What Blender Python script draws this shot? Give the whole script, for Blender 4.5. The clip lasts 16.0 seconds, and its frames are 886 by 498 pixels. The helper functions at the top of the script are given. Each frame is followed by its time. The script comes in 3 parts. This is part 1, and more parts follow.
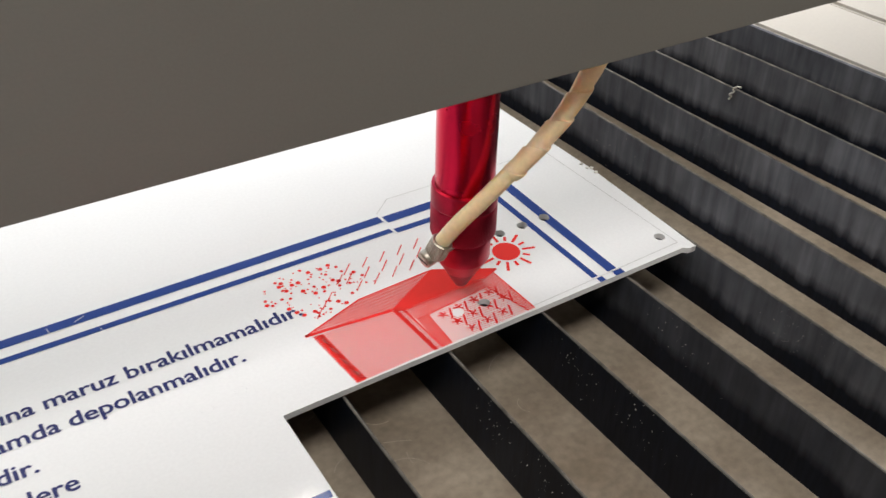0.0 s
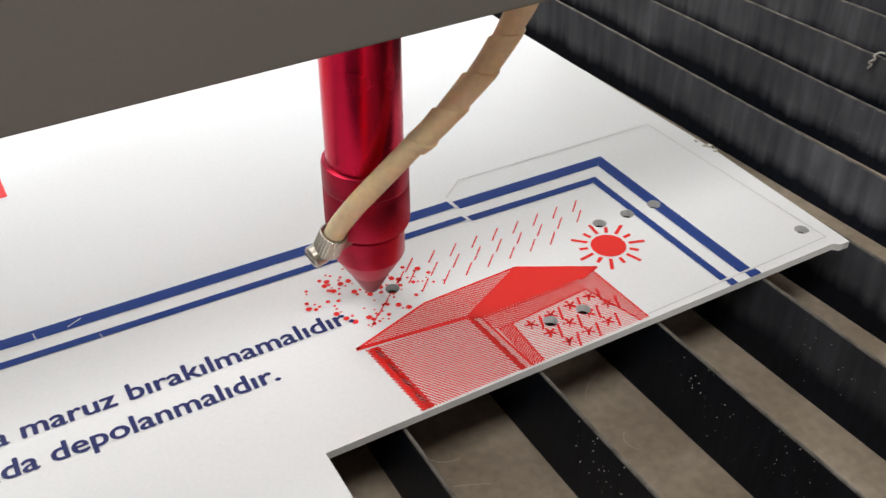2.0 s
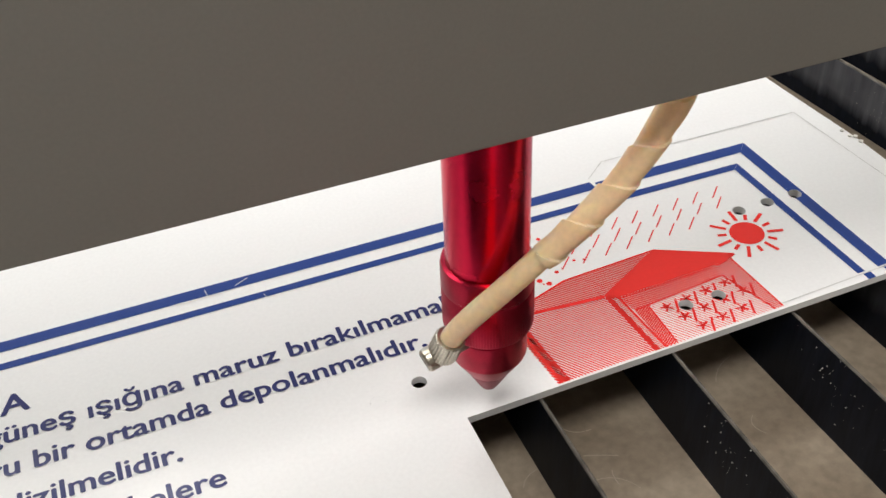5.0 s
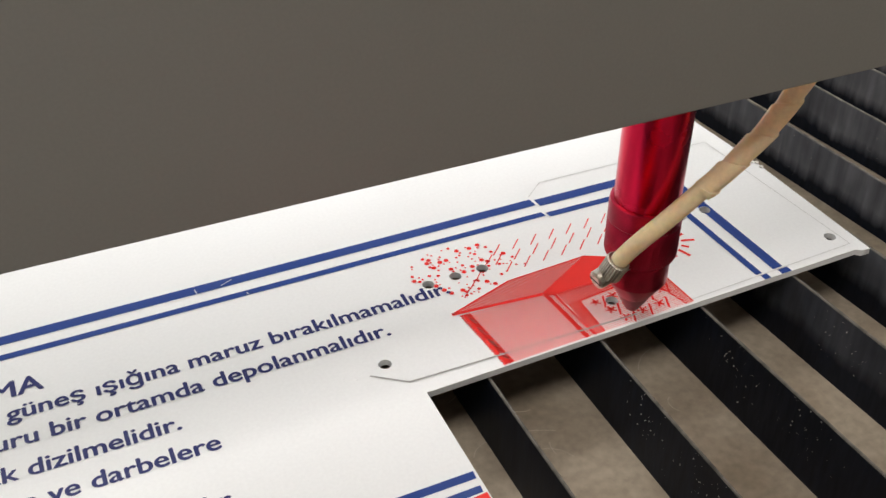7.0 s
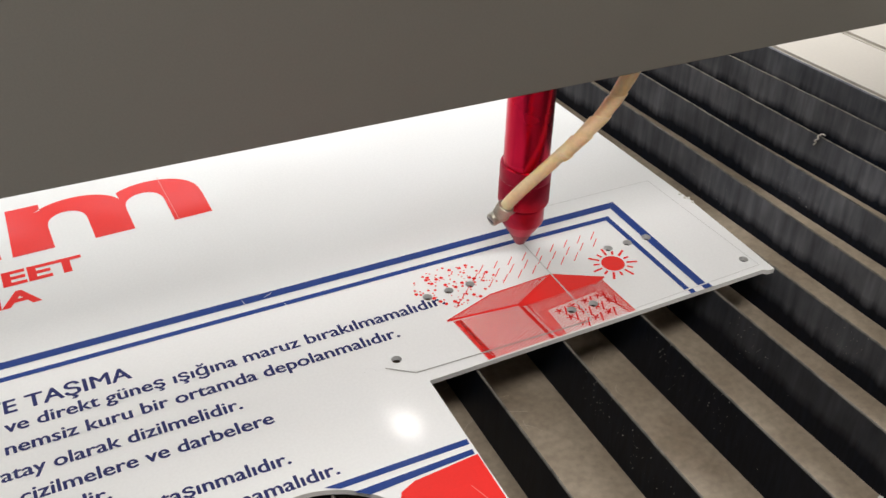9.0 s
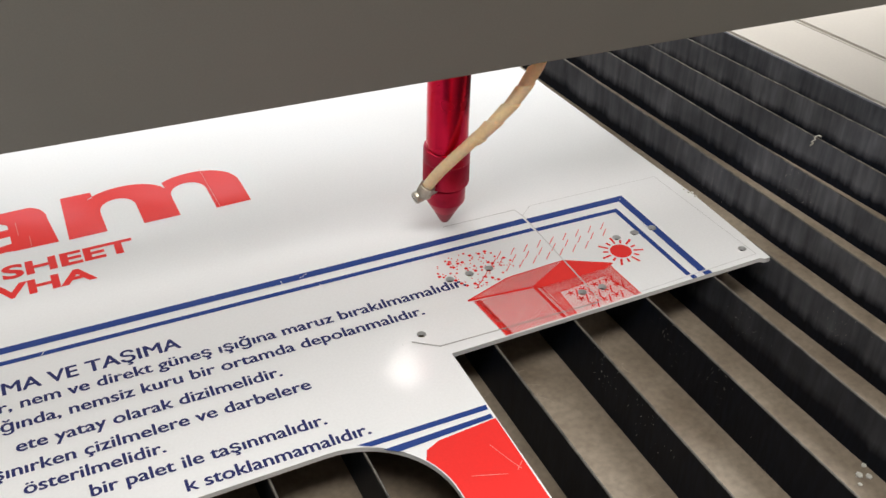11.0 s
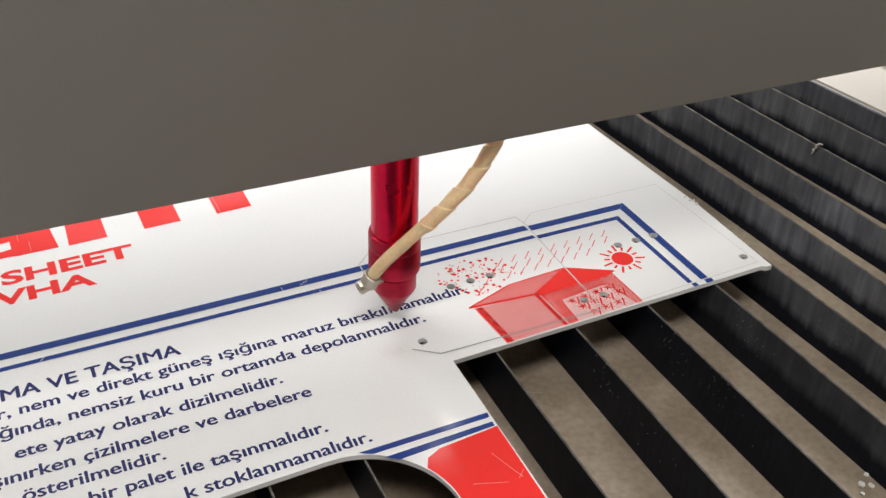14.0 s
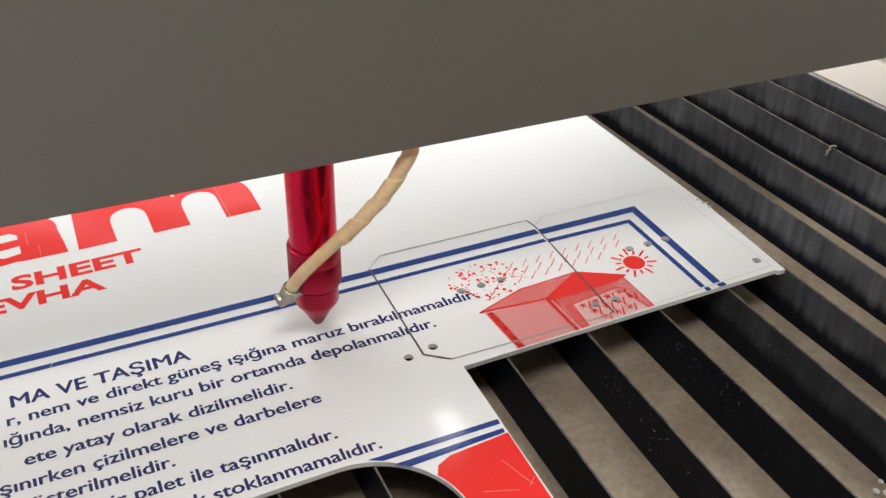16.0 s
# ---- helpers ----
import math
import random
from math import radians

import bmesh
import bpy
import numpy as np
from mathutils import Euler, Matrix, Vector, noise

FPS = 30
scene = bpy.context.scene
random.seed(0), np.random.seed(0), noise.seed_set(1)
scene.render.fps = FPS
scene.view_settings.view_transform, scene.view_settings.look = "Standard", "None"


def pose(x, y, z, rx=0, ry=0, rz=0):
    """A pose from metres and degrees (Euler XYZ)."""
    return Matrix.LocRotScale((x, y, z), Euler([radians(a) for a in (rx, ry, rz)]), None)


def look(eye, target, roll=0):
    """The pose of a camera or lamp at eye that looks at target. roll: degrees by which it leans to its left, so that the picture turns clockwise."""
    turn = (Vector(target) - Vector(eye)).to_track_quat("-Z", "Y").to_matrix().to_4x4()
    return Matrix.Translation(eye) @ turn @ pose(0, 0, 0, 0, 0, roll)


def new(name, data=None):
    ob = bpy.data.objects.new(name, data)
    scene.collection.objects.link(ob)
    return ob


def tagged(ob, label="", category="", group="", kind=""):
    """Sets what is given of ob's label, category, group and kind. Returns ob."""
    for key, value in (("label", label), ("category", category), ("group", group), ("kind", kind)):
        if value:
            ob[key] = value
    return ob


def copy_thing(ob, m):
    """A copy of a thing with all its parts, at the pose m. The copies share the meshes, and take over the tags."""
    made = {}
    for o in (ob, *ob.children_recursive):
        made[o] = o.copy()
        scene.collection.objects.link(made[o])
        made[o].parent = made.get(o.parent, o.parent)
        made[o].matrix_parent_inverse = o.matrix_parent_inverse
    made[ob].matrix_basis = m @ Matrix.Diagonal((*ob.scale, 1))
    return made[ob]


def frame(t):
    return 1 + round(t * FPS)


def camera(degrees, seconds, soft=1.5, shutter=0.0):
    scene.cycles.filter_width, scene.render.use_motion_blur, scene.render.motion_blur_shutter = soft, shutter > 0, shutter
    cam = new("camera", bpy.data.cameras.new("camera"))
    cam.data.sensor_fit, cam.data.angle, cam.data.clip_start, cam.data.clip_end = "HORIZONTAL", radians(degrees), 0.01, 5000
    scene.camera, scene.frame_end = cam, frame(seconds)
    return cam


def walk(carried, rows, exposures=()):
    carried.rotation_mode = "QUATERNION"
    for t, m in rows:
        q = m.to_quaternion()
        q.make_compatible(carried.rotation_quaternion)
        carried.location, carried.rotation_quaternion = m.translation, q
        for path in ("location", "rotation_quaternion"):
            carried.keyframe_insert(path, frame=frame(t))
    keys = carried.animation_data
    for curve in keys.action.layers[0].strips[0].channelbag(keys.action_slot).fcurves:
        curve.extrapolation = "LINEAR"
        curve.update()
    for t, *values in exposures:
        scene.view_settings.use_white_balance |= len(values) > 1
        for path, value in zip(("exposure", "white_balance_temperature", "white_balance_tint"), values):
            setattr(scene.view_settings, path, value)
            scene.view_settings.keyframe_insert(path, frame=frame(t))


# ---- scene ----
cam = camera(45.0, 16.0, soft=1.5, shutter=0.3)
ROWS = [
    (0.0, (-0.2705, -0.3619, 0.3090), (-0.0992, -0.0991, 0.0607), 1.21),
    (0.5, (-0.2401, -0.3329, 0.2661), (-0.0674, -0.0671, 0.0222), 0.21),
    (1.0, (-0.2340, -0.3102, 0.2422), (-0.0620, -0.0401, 0.0025), -0.21),
    (1.5, (-0.2368, -0.3031, 0.2475), (-0.0703, -0.0340, 0.0028), 0.05),
    (2.0, (-0.2405, -0.2931, 0.2436), (-0.0853, -0.0192, -0.0032), -0.29),
    (2.5, (-0.2474, -0.2947, 0.2463), (-0.1064, -0.0161, -0.0036), -0.95),
    (3.0, (-0.2529, -0.2894, 0.2514), (-0.1223, -0.0097, -0.0029), -1.03),
    (3.5, (-0.2573, -0.2868, 0.2588), (-0.1320, -0.0098, -0.0012), -0.62),
    (4.0, (-0.2578, -0.2897, 0.2585), (-0.1329, -0.0111, 0.0001), -0.64),
    (4.5, (-0.2561, -0.2917, 0.2593), (-0.1377, -0.0111, -0.0001), -1.15),
    (4.7, (-0.2496, -0.2948, 0.2605), (-0.1434, -0.0102, 0.0002), -3.25),
    (6.8, (-0.2745, -0.3456, 0.2834), (-0.1432, -0.0584, 0.0378), -0.82),
    (7.0, (-0.2801, -0.3507, 0.2883), (-0.1468, -0.0642, 0.0430), -0.36),
    (7.5, (-0.3042, -0.3756, 0.3008), (-0.1572, -0.0891, 0.0635), 0.71),
    (8.0, (-0.3252, -0.3948, 0.3217), (-0.1723, -0.1101, 0.0858), 1.79),
    (8.5, (-0.3329, -0.4156, 0.3452), (-0.1834, -0.1315, 0.1067), 1.53),
    (8.7, (-0.3321, -0.4198, 0.3577), (-0.1861, -0.1380, 0.1143), 1.25),
    (11.0, (-0.3602, -0.4662, 0.3892), (-0.2178, -0.1806, 0.1480), 1.30),
    (11.5, (-0.3617, -0.4663, 0.3900), (-0.2181, -0.1810, 0.1491), 1.40),
    (12.0, (-0.3608, -0.4676, 0.3888), (-0.2167, -0.1813, 0.1496), 1.53),
    (12.5, (-0.3608, -0.4689, 0.3898), (-0.2176, -0.1816, 0.1511), 1.29),
    (13.0, (-0.3591, -0.4683, 0.3914), (-0.2166, -0.1816, 0.1516), 1.32),
    (13.5, (-0.3597, -0.4666, 0.3891), (-0.2171, -0.1797, 0.1496), 1.46),
    (14.0, (-0.3615, -0.4641, 0.3879), (-0.2176, -0.1774, 0.1489), 1.59),
    (14.5, (-0.3642, -0.4593, 0.3813), (-0.2177, -0.1728, 0.1436), 1.60),
    (15.0, (-0.3632, -0.4553, 0.3829), (-0.2163, -0.1703, 0.1437), 2.10),
    (15.5, (-0.3655, -0.4541, 0.3850), (-0.2198, -0.1688, 0.1455), 2.16),
    (16.0, (-0.3585, -0.4595, 0.3895), (-0.2189, -0.1717, 0.1494), 1.08),
]
EXPOSURES = [(0.0, 0.05, 6350), (0.6, 0.05, 6350), (1.5, -0.05, 6330), (3.0, -0.05, 6380), (4.0, 0.10, 6470), (4.7, 0.08, 6500), (7.0, 0.02, 6480), (8.5, -0.03, 6480), (11.0, -0.12, 6460), (12.5, -0.09, 6440), (14.0, 0.0, 6440), (16.0, -0.08, 6480)]
walk(cam, [(t, look(eye, target, roll)) for t, eye, target, roll in ROWS], [(t, stops, kelvin, 10) for t, stops, kelvin in EXPOSURES])

# ---- light ----
world = bpy.data.worlds.new("sky")
scene.world = world
world.use_nodes = True
sky = world.node_tree.nodes.new("ShaderNodeTexSky")
sky.sky_type, sky.sun_disc, sky.sun_elevation, sky.sun_rotation = "NISHITA", False, radians(40), radians(200)
world.node_tree.links.new(sky.outputs[0], world.node_tree.nodes["Background"].inputs[0])
world.node_tree.nodes["Background"].inputs[1].default_value = 0.12


def area(name, at, target, width, height, watts, colour):
    lamp = bpy.data.lights.new(name, "AREA")
    lamp.shape, lamp.size, lamp.size_y, lamp.energy, lamp.color = "RECTANGLE", width, height, watts, colour
    ob = new(name, lamp)
    ob.matrix_world = look(at, target)
    return ob


area("window_light", (0.7, 2.85, 1.15), (0.0, 0.0, 0.0), 2.2, 1.3, 13, (0.93, 0.97, 1.0))
# unseen lamps, added overhead for soft light from the right and back left
PANELS = [(1.1, 0.35, 74), (-0.9, 1.2, 40)]
for px, py, watts in PANELS:
    area("overhead_soft_light", (px, py, 2.13), (px, py, 0.0), 1.2, 0.8, watts, (1.0, 0.985, 0.96))
# unseen fill, added behind the camera for the cover's front and near sheet
area("front_fill_light", (-0.4, -0.90, 2.13), (-0.4, -0.90, 0.0), 1.2, 0.6, 33, (1.0, 0.97, 0.945))

# ---- materials ----


def shader(name, colour, rough=0.5, metal=0.0, vary=0.15, grain=400.0, stain=12.0, stain_mix=0.25, stain_colour=None, bump=0.15, bump_size=0.0004, coat=0.0, stretch=(1, 1, 1)):
    """A surface with fine grain, larger stains and a fine relief."""
    m = bpy.data.materials.new(name)
    m.use_nodes = True
    t = m.node_tree
    p = t.nodes["Principled BSDF"]
    co = t.nodes.new("ShaderNodeTexCoord")
    mp = t.nodes.new("ShaderNodeMapping")
    mp.inputs["Scale"].default_value = stretch
    t.links.new(co.outputs["Object"], mp.inputs[0])
    fine = t.nodes.new("ShaderNodeTexNoise")
    fine.inputs["Scale"].default_value, fine.inputs["Detail"].default_value = grain, 4
    big = t.nodes.new("ShaderNodeTexNoise")
    big.inputs["Scale"].default_value, big.inputs["Detail"].default_value = stain, 6
    for n in (fine, big):
        t.links.new(mp.outputs[0], n.inputs["Vector"])
    ramp = t.nodes.new("ShaderNodeMapRange")
    ramp.inputs[1].default_value, ramp.inputs[2].default_value = 0.45, 0.75
    ramp.inputs[3].default_value, ramp.inputs[4].default_value = 0.0, stain_mix
    t.links.new(big.outputs[0], ramp.inputs[0])
    mix = t.nodes.new("ShaderNodeMix")
    mix.data_type = "RGBA"
    mix.inputs[6].default_value = (*colour, 1)
    mix.inputs[7].default_value = (*(stain_colour or [c * 0.5 for c in colour]), 1)
    t.links.new(ramp.outputs[0], mix.inputs[0])
    hsv = t.nodes.new("ShaderNodeHueSaturation")
    val = t.nodes.new("ShaderNodeMapRange")
    val.inputs[1].default_value, val.inputs[2].default_value = 0.3, 0.7
    val.inputs[3].default_value, val.inputs[4].default_value = 1 - vary, 1 + vary
    t.links.new(fine.outputs[0], val.inputs[0])
    t.links.new(val.outputs[0], hsv.inputs["Value"])
    t.links.new(mix.outputs[2], hsv.inputs["Color"])
    t.links.new(hsv.outputs[0], p.inputs["Base Color"])
    p.inputs["Metallic"].default_value = metal
    p.inputs["Coat Weight"].default_value = coat
    rr = t.nodes.new("ShaderNodeMapRange")
    rr.inputs[3].default_value, rr.inputs[4].default_value = max(0.03, rough - 0.08), min(1.0, rough + 0.08)
    t.links.new(big.outputs[0], rr.inputs[0])
    t.links.new(rr.outputs[0], p.inputs["Roughness"])
    b = t.nodes.new("ShaderNodeBump")
    b.inputs["Strength"].default_value, b.inputs["Distance"].default_value = bump, bump_size
    t.links.new(fine.outputs[0], b.inputs["Height"])
    t.links.new(b.outputs[0], p.inputs["Normal"])
    return m


def film(name, colour):
    """Glossy printed protective film, slightly wavy."""
    m = shader(name, colour, rough=0.17, vary=0.02, grain=700, stain=9, stain_mix=0.10, stain_colour=[c * 0.9 for c in colour], bump=0.05)
    t = m.node_tree
    p = t.nodes["Principled BSDF"]
    wave = t.nodes.new("ShaderNodeTexNoise")
    wave.inputs["Scale"].default_value, wave.inputs["Detail"].default_value = 14, 1
    co = t.nodes.new("ShaderNodeTexCoord")
    t.links.new(co.outputs["Object"], wave.inputs["Vector"])
    b = t.nodes.new("ShaderNodeBump")
    b.inputs["Strength"].default_value, b.inputs["Distance"].default_value = 0.35, 0.004
    t.links.new(wave.outputs[0], b.inputs["Height"])
    t.links.new(b.outputs[0], p.inputs["Normal"])
    p.inputs["Specular IOR Level"].default_value = 0.6
    return m


WHITE = film("white_film", (0.83, 0.83, 0.825))
BLUE = film("blue_ink", (0.022, 0.055, 0.235))
NAVY = film("navy_ink", (0.030, 0.036, 0.135))
RED = film("red_ink", (0.82, 0.035, 0.03))
PINK = film("red_ink_thin", (0.84, 0.30, 0.27))
KERF_OLD = shader("old_kerf", (0.54, 0.535, 0.52), rough=0.4)
KERF = shader("kerf", (0.34, 0.33, 0.31), rough=0.4)
GAP = shader("open_gap", (0.06, 0.055, 0.05), rough=0.6)
COVER = shader("grey_paint", (0.175, 0.166, 0.147), rough=0.5, vary=0.03, grain=900, stain=7, stain_mix=0.18, bump=0.08)
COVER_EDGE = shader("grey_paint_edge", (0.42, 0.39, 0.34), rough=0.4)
ANOD = shader("red_anodised_aluminium", (0.62, 0.012, 0.05), rough=0.26, metal=1.0, vary=0.05, grain=1200, stain=40, stain_mix=0.06, bump=0.02, bump_size=0.0001)
ANOD_DARK = shader("sooty_red_anodised_aluminium", (0.42, 0.012, 0.04), rough=0.34, metal=0.9, vary=0.08, grain=1500, stain=90, stain_mix=0.5, stain_colour=(0.12, 0.01, 0.02), bump=0.06, bump_size=0.0002)
NOZZLE = shader("smoke_stained_nozzle", (0.30, 0.03, 0.05), rough=0.45, metal=0.6, vary=0.1, grain=1200, stain=120, stain_mix=0.8, stain_colour=(0.10, 0.06, 0.06))
STEEL = shader("clamp_steel", (0.46, 0.42, 0.35), rough=0.3, metal=1.0, vary=0.15, grain=1500, stain=200, stain_mix=0.5)
DARK = shader("black_gap", (0.01, 0.008, 0.008), rough=0.6)
HOSE = shader("yellowed_hose", (0.86, 0.66, 0.40), rough=0.4, vary=0.06, grain=500, stain=60, stain_mix=0.35, stain_colour=(0.5, 0.33, 0.16))
WRAP = shader("yellowed_spiral_wrap", (0.90, 0.68, 0.42), rough=0.42, vary=0.06, grain=500, stain=70, stain_mix=0.3, stain_colour=(0.55, 0.36, 0.18))
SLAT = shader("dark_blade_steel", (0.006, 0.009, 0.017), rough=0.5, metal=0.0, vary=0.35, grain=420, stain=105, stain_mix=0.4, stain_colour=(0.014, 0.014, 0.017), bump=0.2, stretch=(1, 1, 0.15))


def lit_streaks(m, colour):
    """Pale burn deposit that ran down in streaks from the blade's upper edge, plus light painted on its upper half."""
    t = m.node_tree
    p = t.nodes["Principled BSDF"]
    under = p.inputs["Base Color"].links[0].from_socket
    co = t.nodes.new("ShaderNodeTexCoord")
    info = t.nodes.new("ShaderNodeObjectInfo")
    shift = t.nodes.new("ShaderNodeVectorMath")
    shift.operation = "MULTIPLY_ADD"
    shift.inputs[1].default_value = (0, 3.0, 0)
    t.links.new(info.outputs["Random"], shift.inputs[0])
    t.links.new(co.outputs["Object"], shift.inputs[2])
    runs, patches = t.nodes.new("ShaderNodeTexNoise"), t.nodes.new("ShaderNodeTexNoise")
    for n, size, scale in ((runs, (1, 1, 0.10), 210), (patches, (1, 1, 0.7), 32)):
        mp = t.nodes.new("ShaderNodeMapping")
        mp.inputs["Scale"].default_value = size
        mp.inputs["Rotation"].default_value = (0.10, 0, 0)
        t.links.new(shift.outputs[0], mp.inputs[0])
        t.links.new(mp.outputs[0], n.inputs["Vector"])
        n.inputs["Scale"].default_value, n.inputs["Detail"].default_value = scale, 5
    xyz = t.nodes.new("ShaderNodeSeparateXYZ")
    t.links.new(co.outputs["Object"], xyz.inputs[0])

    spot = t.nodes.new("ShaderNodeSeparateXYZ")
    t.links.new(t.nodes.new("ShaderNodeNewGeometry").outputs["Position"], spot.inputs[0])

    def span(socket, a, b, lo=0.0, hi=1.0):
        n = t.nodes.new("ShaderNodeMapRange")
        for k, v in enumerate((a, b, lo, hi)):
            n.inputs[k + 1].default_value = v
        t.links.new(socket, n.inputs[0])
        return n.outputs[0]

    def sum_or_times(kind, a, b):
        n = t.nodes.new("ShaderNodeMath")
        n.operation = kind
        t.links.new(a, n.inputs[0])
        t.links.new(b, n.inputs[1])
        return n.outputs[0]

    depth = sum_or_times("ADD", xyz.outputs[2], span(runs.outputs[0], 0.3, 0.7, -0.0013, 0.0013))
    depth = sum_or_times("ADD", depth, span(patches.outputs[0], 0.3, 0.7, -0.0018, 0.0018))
    # painted light: the upper half is paler, the lower half stays dark
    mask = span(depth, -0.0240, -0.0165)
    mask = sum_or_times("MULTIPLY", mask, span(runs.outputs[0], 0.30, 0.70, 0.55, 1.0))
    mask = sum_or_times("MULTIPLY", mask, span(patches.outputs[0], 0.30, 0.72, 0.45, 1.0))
    # painted light as well: faces get paler towards the right
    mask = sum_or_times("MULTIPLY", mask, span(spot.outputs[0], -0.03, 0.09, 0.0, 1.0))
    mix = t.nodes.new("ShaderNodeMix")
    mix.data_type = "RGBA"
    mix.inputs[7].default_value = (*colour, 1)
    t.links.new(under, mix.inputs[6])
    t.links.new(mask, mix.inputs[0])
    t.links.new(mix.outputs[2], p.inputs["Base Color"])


lit_streaks(SLAT, (0.25, 0.26, 0.29))
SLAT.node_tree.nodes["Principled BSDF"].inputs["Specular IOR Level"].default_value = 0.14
SLAT_EDGE = shader("bare_blade_edge", (0.16, 0.145, 0.125), rough=0.5, metal=0.2, vary=0.5, grain=180, stain=30, stain_mix=1.0, stain_colour=(0.05, 0.05, 0.05))
TRAY = shader("dusty_tray", (0.295, 0.240, 0.178), rough=0.5, vary=0.16, grain=260, stain=22, stain_mix=0.75, stain_colour=(0.15, 0.110, 0.070))
for soft in (HOSE, WRAP):
    skin = soft.node_tree.nodes["Principled BSDF"]
    skin.inputs["Subsurface Weight"].default_value = 0.55
    skin.inputs["Subsurface Radius"].default_value = (1.0, 0.6, 0.3)
    skin.inputs["Subsurface Scale"].default_value = 0.006
CREAM = shader("cream_machine_paint", (0.64, 0.60, 0.545), rough=0.4, vary=0.02, stain=6, stain_mix=0.15, stain_colour=(0.62, 0.57, 0.50))
PLASTER = shader("wall_paint", (0.55, 0.53, 0.49), rough=0.8, vary=0.03, grain=60, stain=1.5)
CONCRETE = shader("floor_concrete", (0.32, 0.30, 0.27), rough=0.7, vary=0.1, grain=40, stain=2)
CHIP = shader("plastic_chip", (0.7, 0.68, 0.62), rough=0.5)
SCRAPE = shader("bare_scrape", (0.40, 0.34, 0.27), rough=0.6)
DUST = shader("pale_dust", (0.5, 0.48, 0.45), rough=0.9)
GLOW = bpy.data.materials.new("lamp_glow")
GLOW.use_nodes = True
GLOW.node_tree.nodes["Principled BSDF"].inputs["Emission Color"].default_value = (1.0, 0.97, 0.92, 1)
GLOW.node_tree.nodes["Principled BSDF"].inputs["Emission Strength"].default_value = 18.0

# ---- mesh helpers ----


def link(name, bm, material, parent=None, label="", smooth=False):
    me = bpy.data.meshes.new(name)
    bm.to_mesh(me)
    bm.free()
    me.materials.append(material)
    if smooth:
        for f in me.polygons:
            f.use_smooth = True
        me.set_sharp_from_angle(angle=radians(28))
    ob = new(name, me)
    ob.parent = parent
    if label:
        ob["label"] = label
    return ob


part = link


def box(bm, x0, x1, y0, y1, z0, z1, bevel=0.0):
    v = bmesh.ops.create_cube(bm, size=1)["verts"]
    for q in v:
        q.co = Vector(((x0 + x1) / 2 + q.co.x * (x1 - x0), (y0 + y1) / 2 + q.co.y * (y1 - y0), (z0 + z1) / 2 + q.co.z * (z1 - z0)))
    if bevel:
        e = list({e for q in v for e in q.link_edges})
        bmesh.ops.bevel(bm, geom=e, offset=bevel, segments=2, affect="EDGES")
    return bm


def boxed(*a, bevel=0.0):
    return box(bmesh.new(), *a, bevel=bevel)


def lathe(profile, segments=64, knurl=0.0, knurl_range=(0, 0), cut=1):
    """A turned body from (radius, height) pairs; knurl adds fine grooves between two heights."""
    bm = bmesh.new()
    rings = []
    for r, z in profile:
        ring = []
        for i in range(segments):
            a = 2 * math.pi * i / segments
            rr = r - (knurl if i % 2 and knurl_range[0] <= z <= knurl_range[1] else 0)
            ring.append(bm.verts.new((rr * math.cos(a), rr * math.sin(a), z)))
        rings.append(ring)
    for a, b in zip(rings, rings[1:]):
        for i in range(segments):
            j = (i + 1) % segments
            bm.faces.new((a[i], a[j], b[j], b[i]))
    bm.faces.new(rings[0][::-1])
    bm.faces.new(rings[-1])
    return bm


def sweep(points, radius, segments=20, ridge=None):
    """A round hose along a smooth line; ridge(s) adds to the radius along its length s."""
    pts = [Vector(p) for p in points]
    line = []
    for i in range(len(pts) - 1):
        p0, p1, p2, p3 = pts[max(i - 1, 0)], pts[i], pts[i + 1], pts[min(i + 2, len(pts) - 1)]
        for k in range(40):
            t = k / 40
            line.append(0.5 * ((2 * p1) + (p2 - p0) * t + (2 * p0 - 5 * p1 + 4 * p2 - p3) * t * t + (3 * p1 - p0 - 3 * p2 + p3) * t ** 3))
    line.append(pts[-1])
    bm, rings, s = bmesh.new(), [], 0.0
    up = Vector((0, 0, 1))
    for i, p in enumerate(line):
        d = (line[min(i + 1, len(line) - 1)] - line[max(i - 1, 0)]).normalized()
        u = up - d * up.dot(d)
        u = u.normalized()
        w = d.cross(u)
        up = u
        s += (p - line[i - 1]).length if i else 0
        ring = []
        for k in range(segments):
            a = 2 * math.pi * k / segments
            r = radius + (ridge(s, a) if ridge else 0)
            ring.append(bm.verts.new(p + r * (math.cos(a) * u + math.sin(a) * w)))
        rings.append(ring)
    for a, b in zip(rings, rings[1:]):
        for i in range(segments):
            j = (i + 1) % segments
            bm.faces.new((a[i], b[i], b[j], a[j]))
    bm.faces.new(rings[0])
    bm.faces.new(rings[-1][::-1])
    return bm


def mesh_of(curve_ob):
    bpy.context.view_layer.update()
    me = bpy.data.meshes.new_from_object(curve_ob.evaluated_get(bpy.context.evaluated_depsgraph_get()))
    data = curve_ob.data
    bpy.data.objects.remove(curve_ob)
    bpy.data.curves.remove(data)
    return me


def outline(name, loops, thick=0.0):
    """A flat plate from closed outlines, inner ones being holes."""
    cu = bpy.data.curves.new(name, "CURVE")
    cu.dimensions, cu.fill_mode, cu.extrude = "2D", "BOTH", thick / 2
    for loop in loops:
        sp = cu.splines.new("POLY")
        sp.points.add(len(loop) - 1)
        for p, (x, y) in zip(sp.points, loop):
            p.co = (x, y, 0, 1)
        sp.use_cyclic_u = True
    return mesh_of(new(name, cu))


